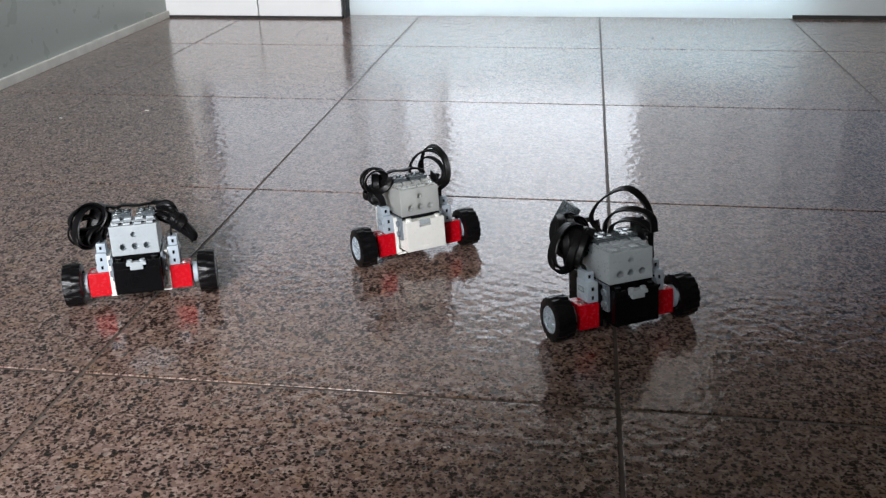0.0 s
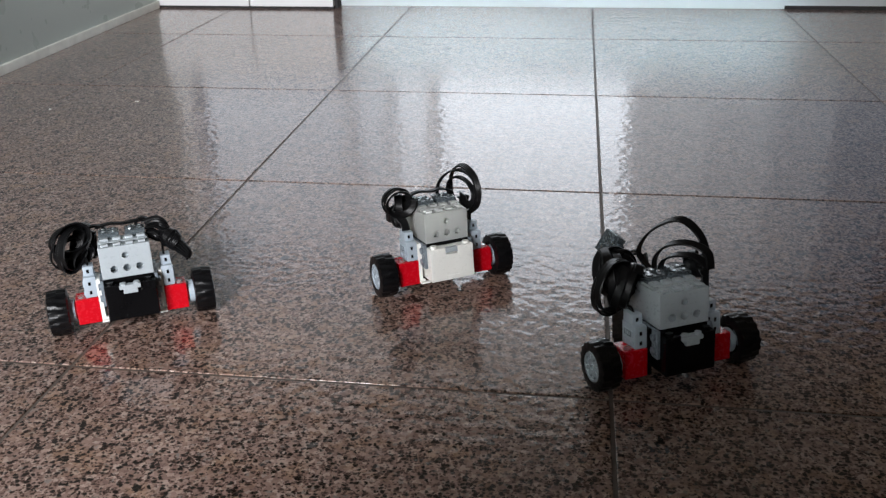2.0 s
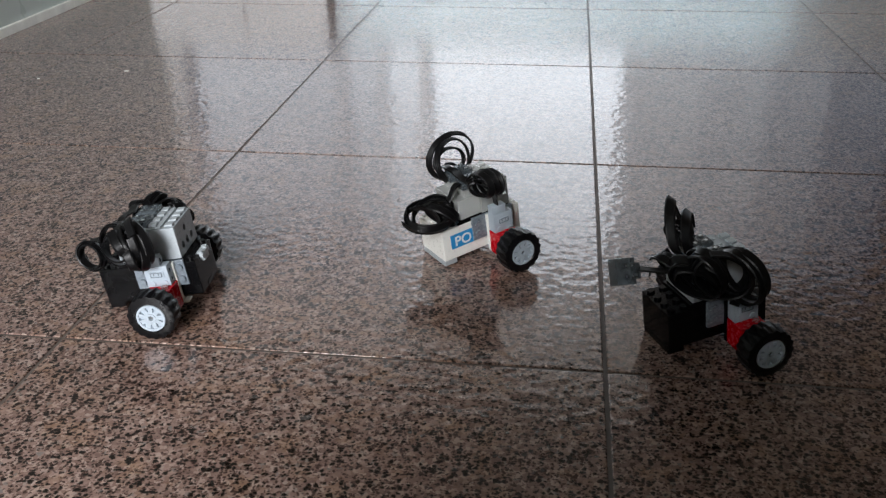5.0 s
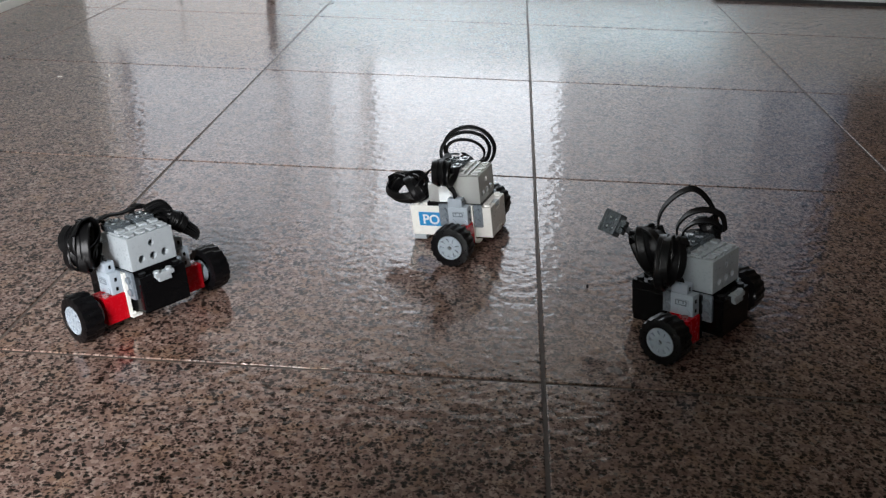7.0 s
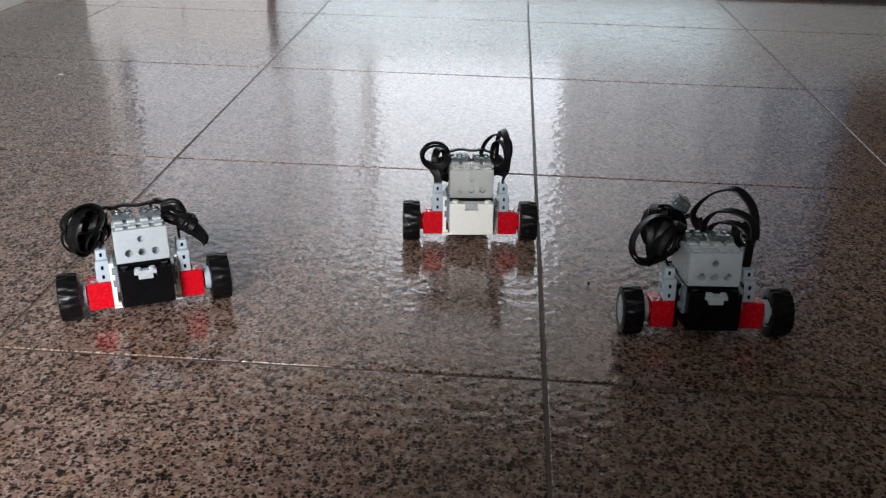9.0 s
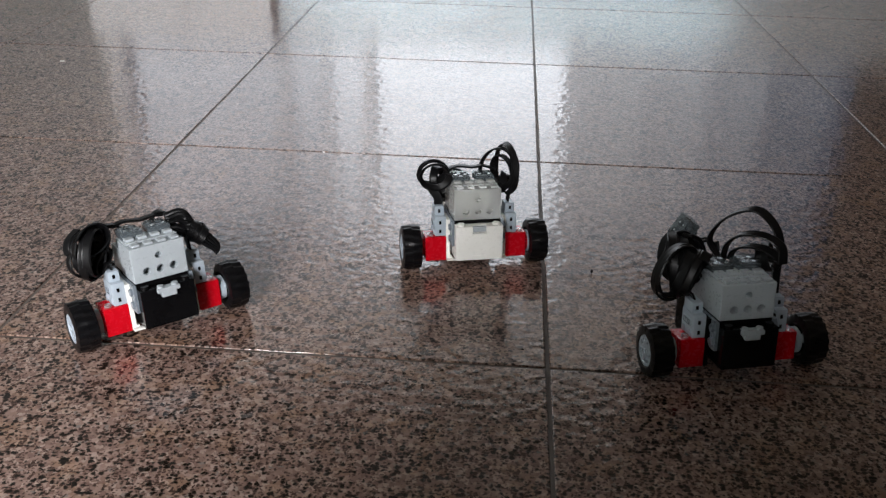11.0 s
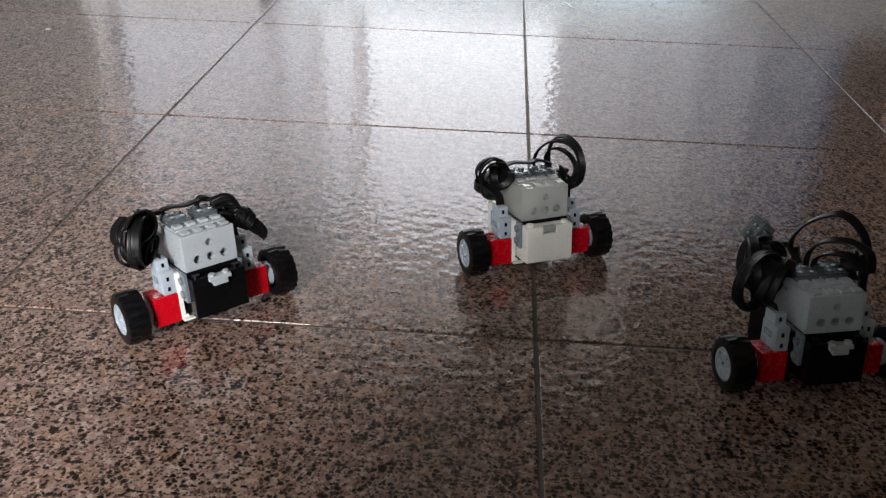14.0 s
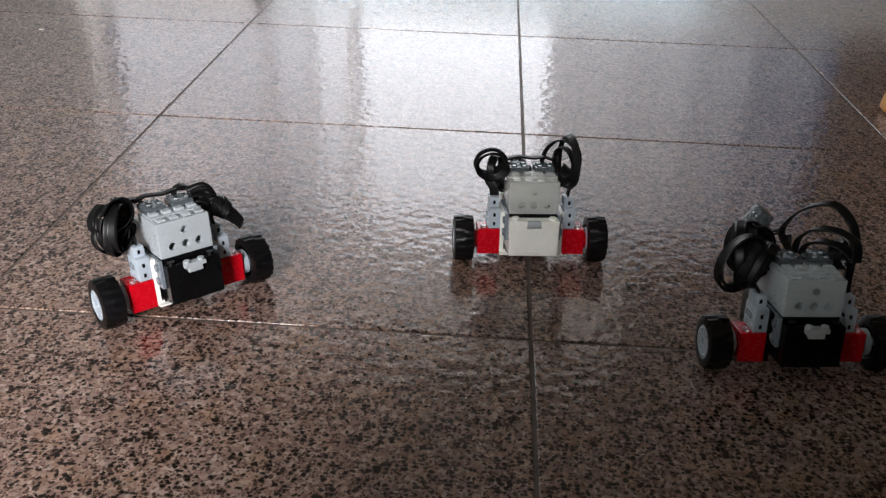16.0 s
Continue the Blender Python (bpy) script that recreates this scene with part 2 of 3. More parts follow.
def part(name, shape, mat, parent=None, label="", at=None, smooth=False):
    """Links a shape as one mesh object under a thing or a part; shapes are in millimetres."""
    bm = shape.bm
    m = Matrix.Scale(0.001, 4) @ (at if at is not None else Matrix())
    bmesh.ops.transform(bm, matrix=m, verts=bm.verts)
    bmesh.ops.recalc_face_normals(bm, faces=bm.faces)
    me = bpy.data.meshes.new(name)
    if smooth:
        for f in bm.faces:
            f.smooth = True
        for e in bm.edges:
            e.smooth = len(e.link_faces) < 2 or e.calc_face_angle(0) < radians(38)
    bm.to_mesh(me)
    bm.free()
    me.materials.append(mat)
    ob = new(name, me)
    if parent is not None:
        ob.parent = parent
    if label:
        ob["label"] = label
    return ob


def drilled(ob, cutter):
    """Cuts the shape out of a part, for good."""
    tool = part("drill", cutter[0], GAP, at=cutter[1])
    mod = ob.modifiers.new("holes", "BOOLEAN")
    mod.object, mod.operation, mod.solver = tool, "DIFFERENCE", "EXACT"
    got = bpy.data.meshes.new_from_object(ob.evaluated_get(bpy.context.evaluated_depsgraph_get()))
    ob.modifiers.clear()
    ob.data = got
    bpy.data.objects.remove(tool)


# ---- the room ----
TILE = 0.33
WEST, EAST, NORTH, SOUTH, HIGH = -0.81, 0.84, 0.935, -2.31, 2.5


def slab(name, x0, x1, y0, y1, z0, z1, mat, parent=None, bevel=0.0, label="", kind="structure"):
    ob = part(name, Shape().box(x0 * 1000, x1 * 1000, y0 * 1000, y1 * 1000, z0 * 1000, z1 * 1000, bevel), mat, parent, label)
    if parent is None:
        tagged(ob, label=label, kind=kind)
    return ob


floor = slab("floor", WEST - 0.1, EAST + 0.1, SOUTH - 0.1, NORTH + 0.1, -0.06, -0.0008, GROUT, label="polished pink-brown speckled granite tile floor with thin joints")
slab("ceiling", WEST - 0.1, EAST + 0.1, SOUTH - 0.1, NORTH + 0.1, HIGH, HIGH + 0.1, CEILING_PAINT, label="plain unseen ceiling, dark to limit bounced light")
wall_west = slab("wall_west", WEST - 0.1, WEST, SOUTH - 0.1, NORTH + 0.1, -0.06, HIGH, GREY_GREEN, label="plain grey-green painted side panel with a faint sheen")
slab("baseboard", WEST, WEST + 0.006, SOUTH, NORTH - 0.042, 0.0, 0.013, STRIP, bevel=0.8, label="thin pale strip along the foot of the grey-green panel")
# out of view; its dark colour stands in for the dimness on the right
slab("wall_east", EAST, EAST + 0.1, SOUTH - 0.1, NORTH + 0.1, -0.06, HIGH, SHADE_WALL, label="unseen side wall, dark to keep the right side dim")

# back wall: a white plinth, three glazed openings between white posts
wall_north = tagged(new("wall_north"), label="glossy white back panel with glazed openings above its plinth", kind="structure")
slab("frosted_panel", WEST, EAST, NORTH, NORTH + 0.03, 0, 0.14, FROSTED, wall_north, label="frosted white glass panel lit from behind")
for x0, x1, z0, z1 in ((WEST, -0.785, 0.14, 0.63), (-0.467, -0.463, 0.14, 0.63), (WEST, 0.085, 0.63, 0.75), (-0.386, -0.382, 0.14, 0.63), (-0.304, -0.292, 0.14, 0.63), (0.08, 0.085, 0.14, 0.63)):
    slab("panel", x0, x1, NORTH, NORTH + 0.03, z0, z1, WHITE_PAINT, wall_north)
# unseen pieces, pale or dark to set how bright the floor's reflection gets
slab("side_panel", 0.62, EAST, NORTH, NORTH + 0.03, 0.14, 0.63, SHADE_WALL, wall_north, label="unseen side panel, dark to dim the floor's reflection")
slab("lintel", WEST, 0.085, NORTH, NORTH + 0.03, 0.75, 0.90, WALL_PAINT, wall_north, label="unseen lintel, pale to lighten the floor's reflection")
slab("lintel", 0.085, 0.27, NORTH, NORTH + 0.03, 0.63, 0.90, WALL_PAINT, wall_north, label="unseen lintel, pale to lighten the floor's reflection")
# dark here so that the right and near floor reflect little light
slab("lintel", 0.27, EAST, NORTH, NORTH + 0.03, 0.63, 0.90, SHADE_WALL, wall_north, label="unseen upper wall, dark to dim the floor's reflection")
slab("upper_panel", WEST, EAST, NORTH, NORTH + 0.03, 0.90, HIGH, SHADE_WALL, wall_north, label="unseen upper wall, dark to dim the floor's reflection")
slab("shadow_gap", 0.335, EAST, NORTH - 0.003, NORTH, 0.0, 0.006, GAP, wall_north, label="dark shadow joint")
slab("upright", -0.4685, -0.464, NORTH - 0.03, NORTH, 0.0, 0.138, GAP, wall_north, label="dark shadow joint")
door = tagged(new("door_1"), label="white lacquered lower door leaves standing slightly proud of the back panel", kind="structure")
slab("leaf", WEST, -0.630, NORTH - 0.04, NORTH - 0.002, 0.004, 0.138, WHITE_PAINT, door, 1.5)
slab("leaf", -0.628, -0.470, NORTH - 0.04, NORTH - 0.002, 0.004, 0.138, WHITE_PAINT, door, 1.5)
# near-black strip that stands in for the shade in the gap below the leaves
slab("plinth", WEST, -0.470, NORTH - 0.036, NORTH - 0.003, 0.0, 0.004, GAP, door)

# rear wall with its window, behind the camera
wall_south = tagged(new("wall_south"), label="plain pale wall with a window opening", kind="structure")
for x0, x1, z0, z1 in ((-0.12, EAST, 0, HIGH), (WEST, -0.12, 0, 0.44), (WEST, -0.12, 1.56, HIGH)):
    slab("panel", x0, x1, SOUTH - 0.1, SOUTH, z0, z1, WALL_PAINT, wall_south)
# added blocker behind the camera: keeps rear window light off the right side
shade_partition = slab("shade_partition", -0.22, EAST, -0.90, -0.86, 0.0, 0.43, SHADE_WALL, label="unseen dark partition added to shade the right side of the floor")
# taller blocker piece, added to dim the right end of the back panel
slab("raised_shade_section", 0.02, EAST, -0.898, -0.862, 0.43, 0.75, SHADE_WALL, shade_partition)


# ---- the toy robots ----
TILT, AXLE, LIFT = 7.8, 15.3, 0.1
BODY = Matrix.Translation((0, 0, AXLE + LIFT)) @ Matrix.Rotation(radians(-TILT), 4, "X")


def make_wheel(robot, side, out):
    """One wheel; side -1 or 1, out: how far its outer face stands from the middle."""
    s = side
    hub = part("wheel", Shape().rod(s * (-8.2 if out > 52 else -5.2), 0, 0, 7.6, 3.4, "x", 28).rod(s * -8, 0, 0, 2.4, 12, "x", 12), PLUG_GREY, robot, "wheel with a pale grey hub", smooth=True)
    tyre = Shape()
    r = AXLE - 0.5
    seg = 72
    rings = []
    for k in range(seg):
        a = 2 * math.pi * k / seg
        inner = r + 0.5 if k % 4 < 2 else r - 0.25
        outer = r + 0.5 if (k + 2) % 4 < 2 else r - 0.25
        line = [(-5.0, 8.6), (-6.6, 9.6), (-6.6, r - 2.6), (-5.9, inner - 0.5), (-0.5, inner), (0.5, outer), (5.9, outer - 0.5), (6.6, r - 2.6), (6.6, 9.6), (5.0, 8.6)]
        rings.append([tyre.bm.verts.new((x, q * math.cos(a), q * math.sin(a))) for x, q in line])
    for k in range(seg):
        for i in range(10):
            tyre.bm.faces.new((rings[k][i], rings[k][(i + 1) % 10], rings[(k + 1) % seg][(i + 1) % 10], rings[(k + 1) % seg][i]))
    part("tyre", tyre, RUBBER, hub, "black rubber tyre with chunky tread", smooth=True)
    rim = Shape()
    x = 1 if s > 0 else -1
    rim.lathe_x([(x * 4.3, 2.6), (x * 4.3, 7.0), (x * 6.3, 7.5), (x * 6.3, 8.9), (x * 4.6, 9.2), (x * 3.0, 9.0), (x * 3.0, 2.6)], 40)
    rim.lathe_x([(x * 6.2, 1.6), (x * 6.2, 3.0), (x * 3.0, 3.0), (x * 3.0, 1.6)], 20)
    for k in range(9):
        turn = Matrix.Rotation(2 * math.pi * k / 9, 4, "X")
        rim.box(min(x * 4.2, x * 5.9), max(x * 4.2, x * 5.9), -1.35, 1.35, 2.8, 7.3, 0.0, turn)
    part("rim", rim, PLUG_GREY, hub, "pale grey plastic rim", smooth=True)
    hole = Shape().rod(x * 3.6, 0, 0, 1.7, 1.4, "x", 12)
    part("axle", hole, DARK_GREY, hub)
    return hub


def make_robot(name_label, lower, plate, upper, out, cables):
    robot = tagged(new("toy_robot"), label=name_label, category="toy robot", group="toy robots on the floor")

    def p(name, shape, mat, label="", parent=None, smooth=False):
        return part(name, shape, mat, parent or robot, label, BODY, smooth)

    # lower battery box
    s = Shape()
    s.box(-16, 16, -21, 43, -5.2, 13.3, 0.7)
    w = 4.6 if lower is WHITE else 6.2
    s.box(-16, -w, -21, 43, 12.6, 18.3, 0.5).box(w, 16, -21, 43, 12.6, 18.3, 0.5).box(-w - 0.1, w + 0.1, -17.2, 43, 12.6, 18.25)
    s.box(-4.6, 4.6, -21.3, -20, -5.0, -1.8, 0.2)
    for x in (-12, 12):
        s.stud(x, -17, 18.2)
    for y in (31, 39):
        for x in (-12, -4, 4, 12):
            s.stud(x, y, 18.2)
    case = p("battery_box", s, lower)
    s = Shape()
    if lower is WHITE:
        s.box(-4.4, 4.4, -20.7, -17.3, 14.6, 18.0, 0.3).box(-2.6, 2.6, -21.2, -19, 15.2, 16.6, 0.2)
        p("latch", s, GREY, "grey recessed latch", case)
    else:
        s.box(-6.6, 6.6, -23.2, -18, 15.4, 18.0, 0.4).box(-4.4, 4.4, -23.0, -19, 12.4, 15.6, 0.4)
        s.rod(-4.2, -21, 18.6, 1.9, 1.6).rod(4.2, -21, 18.6, 1.9, 1.6)
        p("latch", s, GREY, "pale grey latch", case)
    s = Shape().box(-15, 15, 33, 43, -9.3, -5.2, 0.4)
    p("skid_plate", s, GREY if lower is WHITE else BLACK)
    s = Shape().box(-15.6, 15.6, -13.0, 29, 18.2, 21.0, 0.2)
    p("spacer_plate", s, BLACK, "black spacer plate")
    # upper control unit
    s = Shape().box(-16, 16, -13.6, 9, 20.9, 42.0, 0.6)
    unit = p("control_unit", s, upper, "grey box with three round holes in its face")
    cut = Shape()
    for x in (-8, 0, 8):
        cut.rod(x, -12, 27, 2.35, 9 if upper is GREY else 5, "y", 24)
    cut.rod(0, -12, 35.4, 2.0, 12 if plate is BLACK else 4.6, "y", 24)
    for x in (-11, -7, 7, 11):
        cut.box(x - 1.1, x + 1.1, -4.5, -3.2, 40, 44)
    drilled(unit, (cut, BODY))
    if upper is MILKY:
        # a hollow clear shell with pale works inside
        drilled(unit, (Shape().box(-13.8, 13.8, -7.2, 7, 23, 39.6), BODY))
        s = Shape().box(-12, 12, -6.0, 6, 29.5, 38.8, 0.8).box(-9, 9, -4.5, 5, 23.4, 29.6, 0.6)
        for x in (-8, 0, 8):
            s.rod(x, -5.6, 33, 2.6, 1.2, "y", 16)
        p("inner_works", s, INNER, "pale works seen through the clear shell", unit)
    top = Shape()
    top.box(-15.2, 15.2, -5.4, 8.4, 42.2, 43.4, 0.3)
    for x in (-11.5, -3.9, 3.9, 11.5):
        top.box(x - 2.4, x + 2.4, -12.6, -7.2, 42.2, 43.7, 0.5)
        top.box(x - 2.6, x + 2.6, -2.4, 2.6, 43.2, 44.9, 0.5)
    p("studded_top", top, upper, "raised studs along the top", unit)
    s = Shape().box(-15.4, 15.4, 9, 27, 21.5, 36, 0.6)
    for x in (-8, 8):
        s.box(x - 6, x + 6, 9.5, 20, 36, 40.5, 0.4)
    p("rear_block", s, upper if upper is MILKY else GREY)
    for x in (-8.3, 8.3):
        s = Shape().box(x - 6.4, x + 6.4, 2.6, 17, 43.0, 47.2, 0.6).box(x - 4.2, x + 4.2, 15, 20, 41, 47, 0.5)
        for dx in (-3.2, 3.2):
            s.stud(x + dx, 6.0, 47.0, 2.2, 0.8).stud(x + dx, 13.0, 47.0, 2.2, 0.8)
        top_plug = p("cable_plug", s, SMOKE, "smoky clear cable plug on top", smooth=True)
        s = Shape()
        for dx in (-3.2, 3.2):
            s.rod(x + dx, 6.0, 47.8, 1.1, 0.4, "z", 12).rod(x + dx, 13.0, 47.8, 1.1, 0.4, "z", 12)
        p("contact", s, METAL, "", top_plug)
    # the two sides
    for sd in (-1, 1):
        def sb(shape, a, b, *rest):
            return shape.box(min(sd * a, sd * b), max(sd * a, sd * b), *rest)
        s = sb(Shape(), 16, 18.0, -14.5, 19, 3.4, 20.6, 0.3)
        for y, z in ((-11, 8), (-11, 16), (15, 8), (15, 16)):
            s.rod(sd * 18.6, y, z, 2.3, 1.6, "x", 16)
        p("side_panel", s, BLUE_GREY, "blue-grey studded side panel")
        s = sb(Shape(), 18.0, 20.6, -8.6, 8.4, -8.0, 20.5, 0.3)
        if plate is WHITE:
            sb(s, 16.4, 18.2, -8.6, -6.0, -8.0, -5.6, 0.2)
            sb(s, 14, 20.6, -12, -8.4, -8.0, -6.8, 0.2)
        p("side_plate", s, plate, "thin upright plate")
        s = sb(Shape(), 20.6, 35.0, -8.4, 8, -8.4, 8.6, 0.5)
        s.rod(sd * (34.8 + (out - 51) / 2), 0, -0.4, 6.4 if out < 52 else 5.8, out - 44.5, "x", 24)
        red = p("axle_brick", s, RED, "glossy red plastic brick")
        s = Shape().stud(sd * 31, -4, 8.5, 2.2, 1.7)
        p("stud", s, CLEAR, "clear stud", red)
        s = sb(Shape(), 20.6, 28.2, -7.6, 7.6, 8.8, 22.5, 0.6)
        sb(s, 21.2, 27.6, -3.4, 7.4, 22.3, 28.6, 0.5)
        sb(s, 28.0, 28.8, -4.8, 4.8, 15.2, 19.2, 0.3)
        s.rod(sd * 28.4, -4, 11.2, 2.0, 1.0, "x", 14).rod(sd * 28.4, 4, 11.2, 2.0, 1.0, "x", 14)
        plug = p("cable_plug", s, PLUG_GREY, "pale grey cable plug with small dark slots", smooth=True)
        s = Shape()
        for z, y in ((12.2, -7.6), (18.2, -7.6), (25.4, -3.4)):
            sb(s, 23.8, 25.4, y - 0.12, y + 0.6, z - 1.2, z + 1.2)
        p("slot", s, BLACK, "dark slots", plug)
        s = Shape()
        for y0, y1, z0, z1 in ((-3.6, 3.6, 18.3, 18.8), (-3.6, 3.6, 15.5, 16.0), (-3.8, -3.2, 15.6, 18.7), (3.2, 3.8, 15.6, 18.7), (-1.8, -1.2, 16.6, 18.4), (1.2, 1.8, 16.6, 18.4)):
            sb(s, 28.6, 29.05, y0, y1, z0, z1)
        p("relief", s, BLUE_GREY, "faint raised marks", plug)
    wheels = []
    for sd in (-1, 1):
        w = make_wheel(robot, sd, out)
        w.location = (sd * (out - 6.6) * 0.001, 0, AXLE * 0.001)
        wheels.append(w)
    cables(p)
    return robot, wheels


X, Y, Z = (1, 0, 0), (0, 1, 0), (0, 0, 1)


def cables_hank(p):
    """Both cables wound into hanks, one at each side."""
    c = lambda s: p("cable", s, CABLE, "black ribbon cable wound in a hank", smooth=True)
    c(Shape().coil((-32, 6, 45), (0.92, 0.35, 0.1), (0.1, 0.1, 1), 11, 9.5, 1, 2.0, 2.6, 0.8, 2, 6.0, 0.8))
    c(Shape().coil((-31, 6, 40.5), (0.55, 0.8, 0.1), (0.15, 0.0, 1), 12, 14, 2, 2.6, 0.4, 2.4, 3))
    c(Shape().coil((-31, 11, 46), (0.95, 0.25, 0.2), (-0.1, 0.35, 0.9), 13, 8, 2, 3.0, 1.7, 2.0, 7))
    c(Shape().coil((-28, 9, 33), (0.7, 0.65, 0.2), (0.2, -0.2, 1), 9, 7, 2, 3.0, 0.7, 1.8, 31))
    c(Shape().coil((-27, 18, 39), (0.3, 0.9, 0.3), (0.3, -0.3, 1), 12, 12, 2, 2.6, 0.9, 2.4, 21))
    c(Shape().coil((-34, 8, 36), (0.8, 0.5, -0.3), (0.3, 0.2, 0.9), 9, 9, 2, 2.4, 2.2, 2.0, 22))
    c(Shape().coil((-22, 40, 32), (0.3, 1, 0), (0.2, 0, 1), 9, 9, 2, 2.4, 0.0, 1.6, 9))
    c(Shape().ribbon([(-24, 28, 40), (-22, 33, 42), (-20, 38, 41), (-20, 44, 38)], X))
    c(Shape().ribbon([(-24, 2, 27), (-25, 3, 32), (-28, 4, 28), (-32, 8, 24)], Y))
    c(Shape().ribbon([(-8, 18, 45), (-14, 20, 49), (-22, 18, 49), (-28, 14, 46)], Y))
    rnd = random.Random(12)
    for k in range(11):
        # strands of the drooping bundle, doubled back at its end
        a = 2 * math.pi * k / 11
        f, g = math.cos(a), math.sin(a)
        jit = lambda: rnd.uniform(-0.7, 0.7)
        near, end = (0.5 * g, f, 0.7 * g), (0.25, 0.9, -0.3)
        c(Shape().ribbon([(16 + jit(), 12 + 4 * f, 45 + 3.4 * g), (22 + 2 * g, 9 + 5 * f, 44.5 + 5.2 * g + jit()), (29 + 1.8 * g, 4 + 3.4 * f, 38.5 + 3.6 * g), (35 + 2.4 * g, 0.5 + 0.8 * f, 32 + 2.4 * g), (39.6 + 1.2 * g, -2 + 0.6 * f, 26.5 + 1.6 * g), (38.6 + 0.6 * f, -1.4, 25 - 0.5 * g), (35 + 0.5 * f, 0.8, 29.5)], [near, near, end, end, end, end, end], 6.0, 1.6))
    along = Vector((0.68, -0.32, -0.66))
    c(Shape().coil((30.5, 3.2, 37), (0.2, 0.93, -0.25), along.cross(Vector((0.2, 0.93, -0.25))), 5.6, 5.4, 3, 2.6, 0.4, 0.6, 5, 5.0))
    c(Shape().ribbon([(8, 18, 45), (12, 21, 50), (17, 18, 50), (24, 12, 45)], Y))
    c(Shape().ribbon([(-16, 18, 48), (-8, 20, 49.5), (2, 18, 49), (10, 19, 49.5), (16, 18, 49)], Y))
    c(Shape().ribbon([(24, 2, 27), (24, 4, 32), (25, 8, 36), (28, 9, 39)], Y))


def cables_rings(p):
    """Open rings at both sides and a flat hank behind."""
    c = lambda s: p("cable", s, CABLE, "black ribbon cable in open loops", smooth=True)
    c(Shape().coil((-27, 9, 48), (1, 0.12, 0), (0, -0.15, 1), 9.5, 8.0, 3, 4.5, 0.3, 1.0, 2, 5.5, 0.75))
    c(Shape().coil((-23, 13, 45), (0.5, 0.85, 0.1), (0, 0.1, 1), 8, 6.5, 1, 2.4, 1.2, 1.0, 12))
    c(Shape().ribbon([(-24, 2, 27), (-25, 3, 34), (-28, 5, 39), (-24, 8, 43), (-14, 12, 47)], X))
    c(Shape().coil((-8, 47, 30), (0.2, 1, 0.1), (1, -0.2, 0.3), 17, 13, 3, 2.8, 0.0, 2.2, 3))
    c(Shape().coil((-10, 44, 31), (0.15, 1, -0.25), (0.9, 0, 0.6), 15, 11, 2, 2.8, 2.0, 2.2, 8))
    c(Shape().coil((-8, 52, 29), (0.4, 0.9, 0.2), (0.6, -0.2, 0.8), 12, 9, 2, 2.6, 1.0, 2.0, 18))
    c(Shape().coil((-14, 38, 31), (0.8, 0.5, 0.2), (0, 0.4, 0.9), 10, 8, 2, 2.6, 1.0, 1.6, 19))
    c(Shape().ribbon([(-8, 18, 45), (-10, 25, 45), (-12, 31, 39), (-12, 38, 34)], X))
    c(Shape().coil((23, 6, 51), (-0.12, 0.98, 0), (0.05, 0, 1), 19, 16, 1, 2.0, 4.4, 0.8, 5, 5.0, 0.3))
    c(Shape().coil((19, 7, 50), (-0.40, 0.90, 0.05), (0.34, 0.05, 1), 19, 15, 1, 2.0, 4.3, 0.8, 6, 5.0, 0.5))
    c(Shape().coil((21, 9, 49), (-0.25, 0.95, 0.1), (0.2, 0.1, 1), 15, 10, 1, 2.0, 4.2, 0.8, 13, 4.6, 0.3))
    c(Shape().coil((23, 10, 40), (0.5, 0.8, 0.2), (0.2, -0.2, 1), 7, 6, 1, 2.2, 1.0, 1.2, 7))
    c(Shape().ribbon([(-18, 17, 48), (-8, 19, 50.5), (2, 17, 50), (10, 18, 50.5), (18, 15, 48)], Y))
    c(Shape().ribbon([(24, 2, 27), (25, 4, 32), (28, 6, 37), (26, 9, 41), (20, 12, 44)], Y))


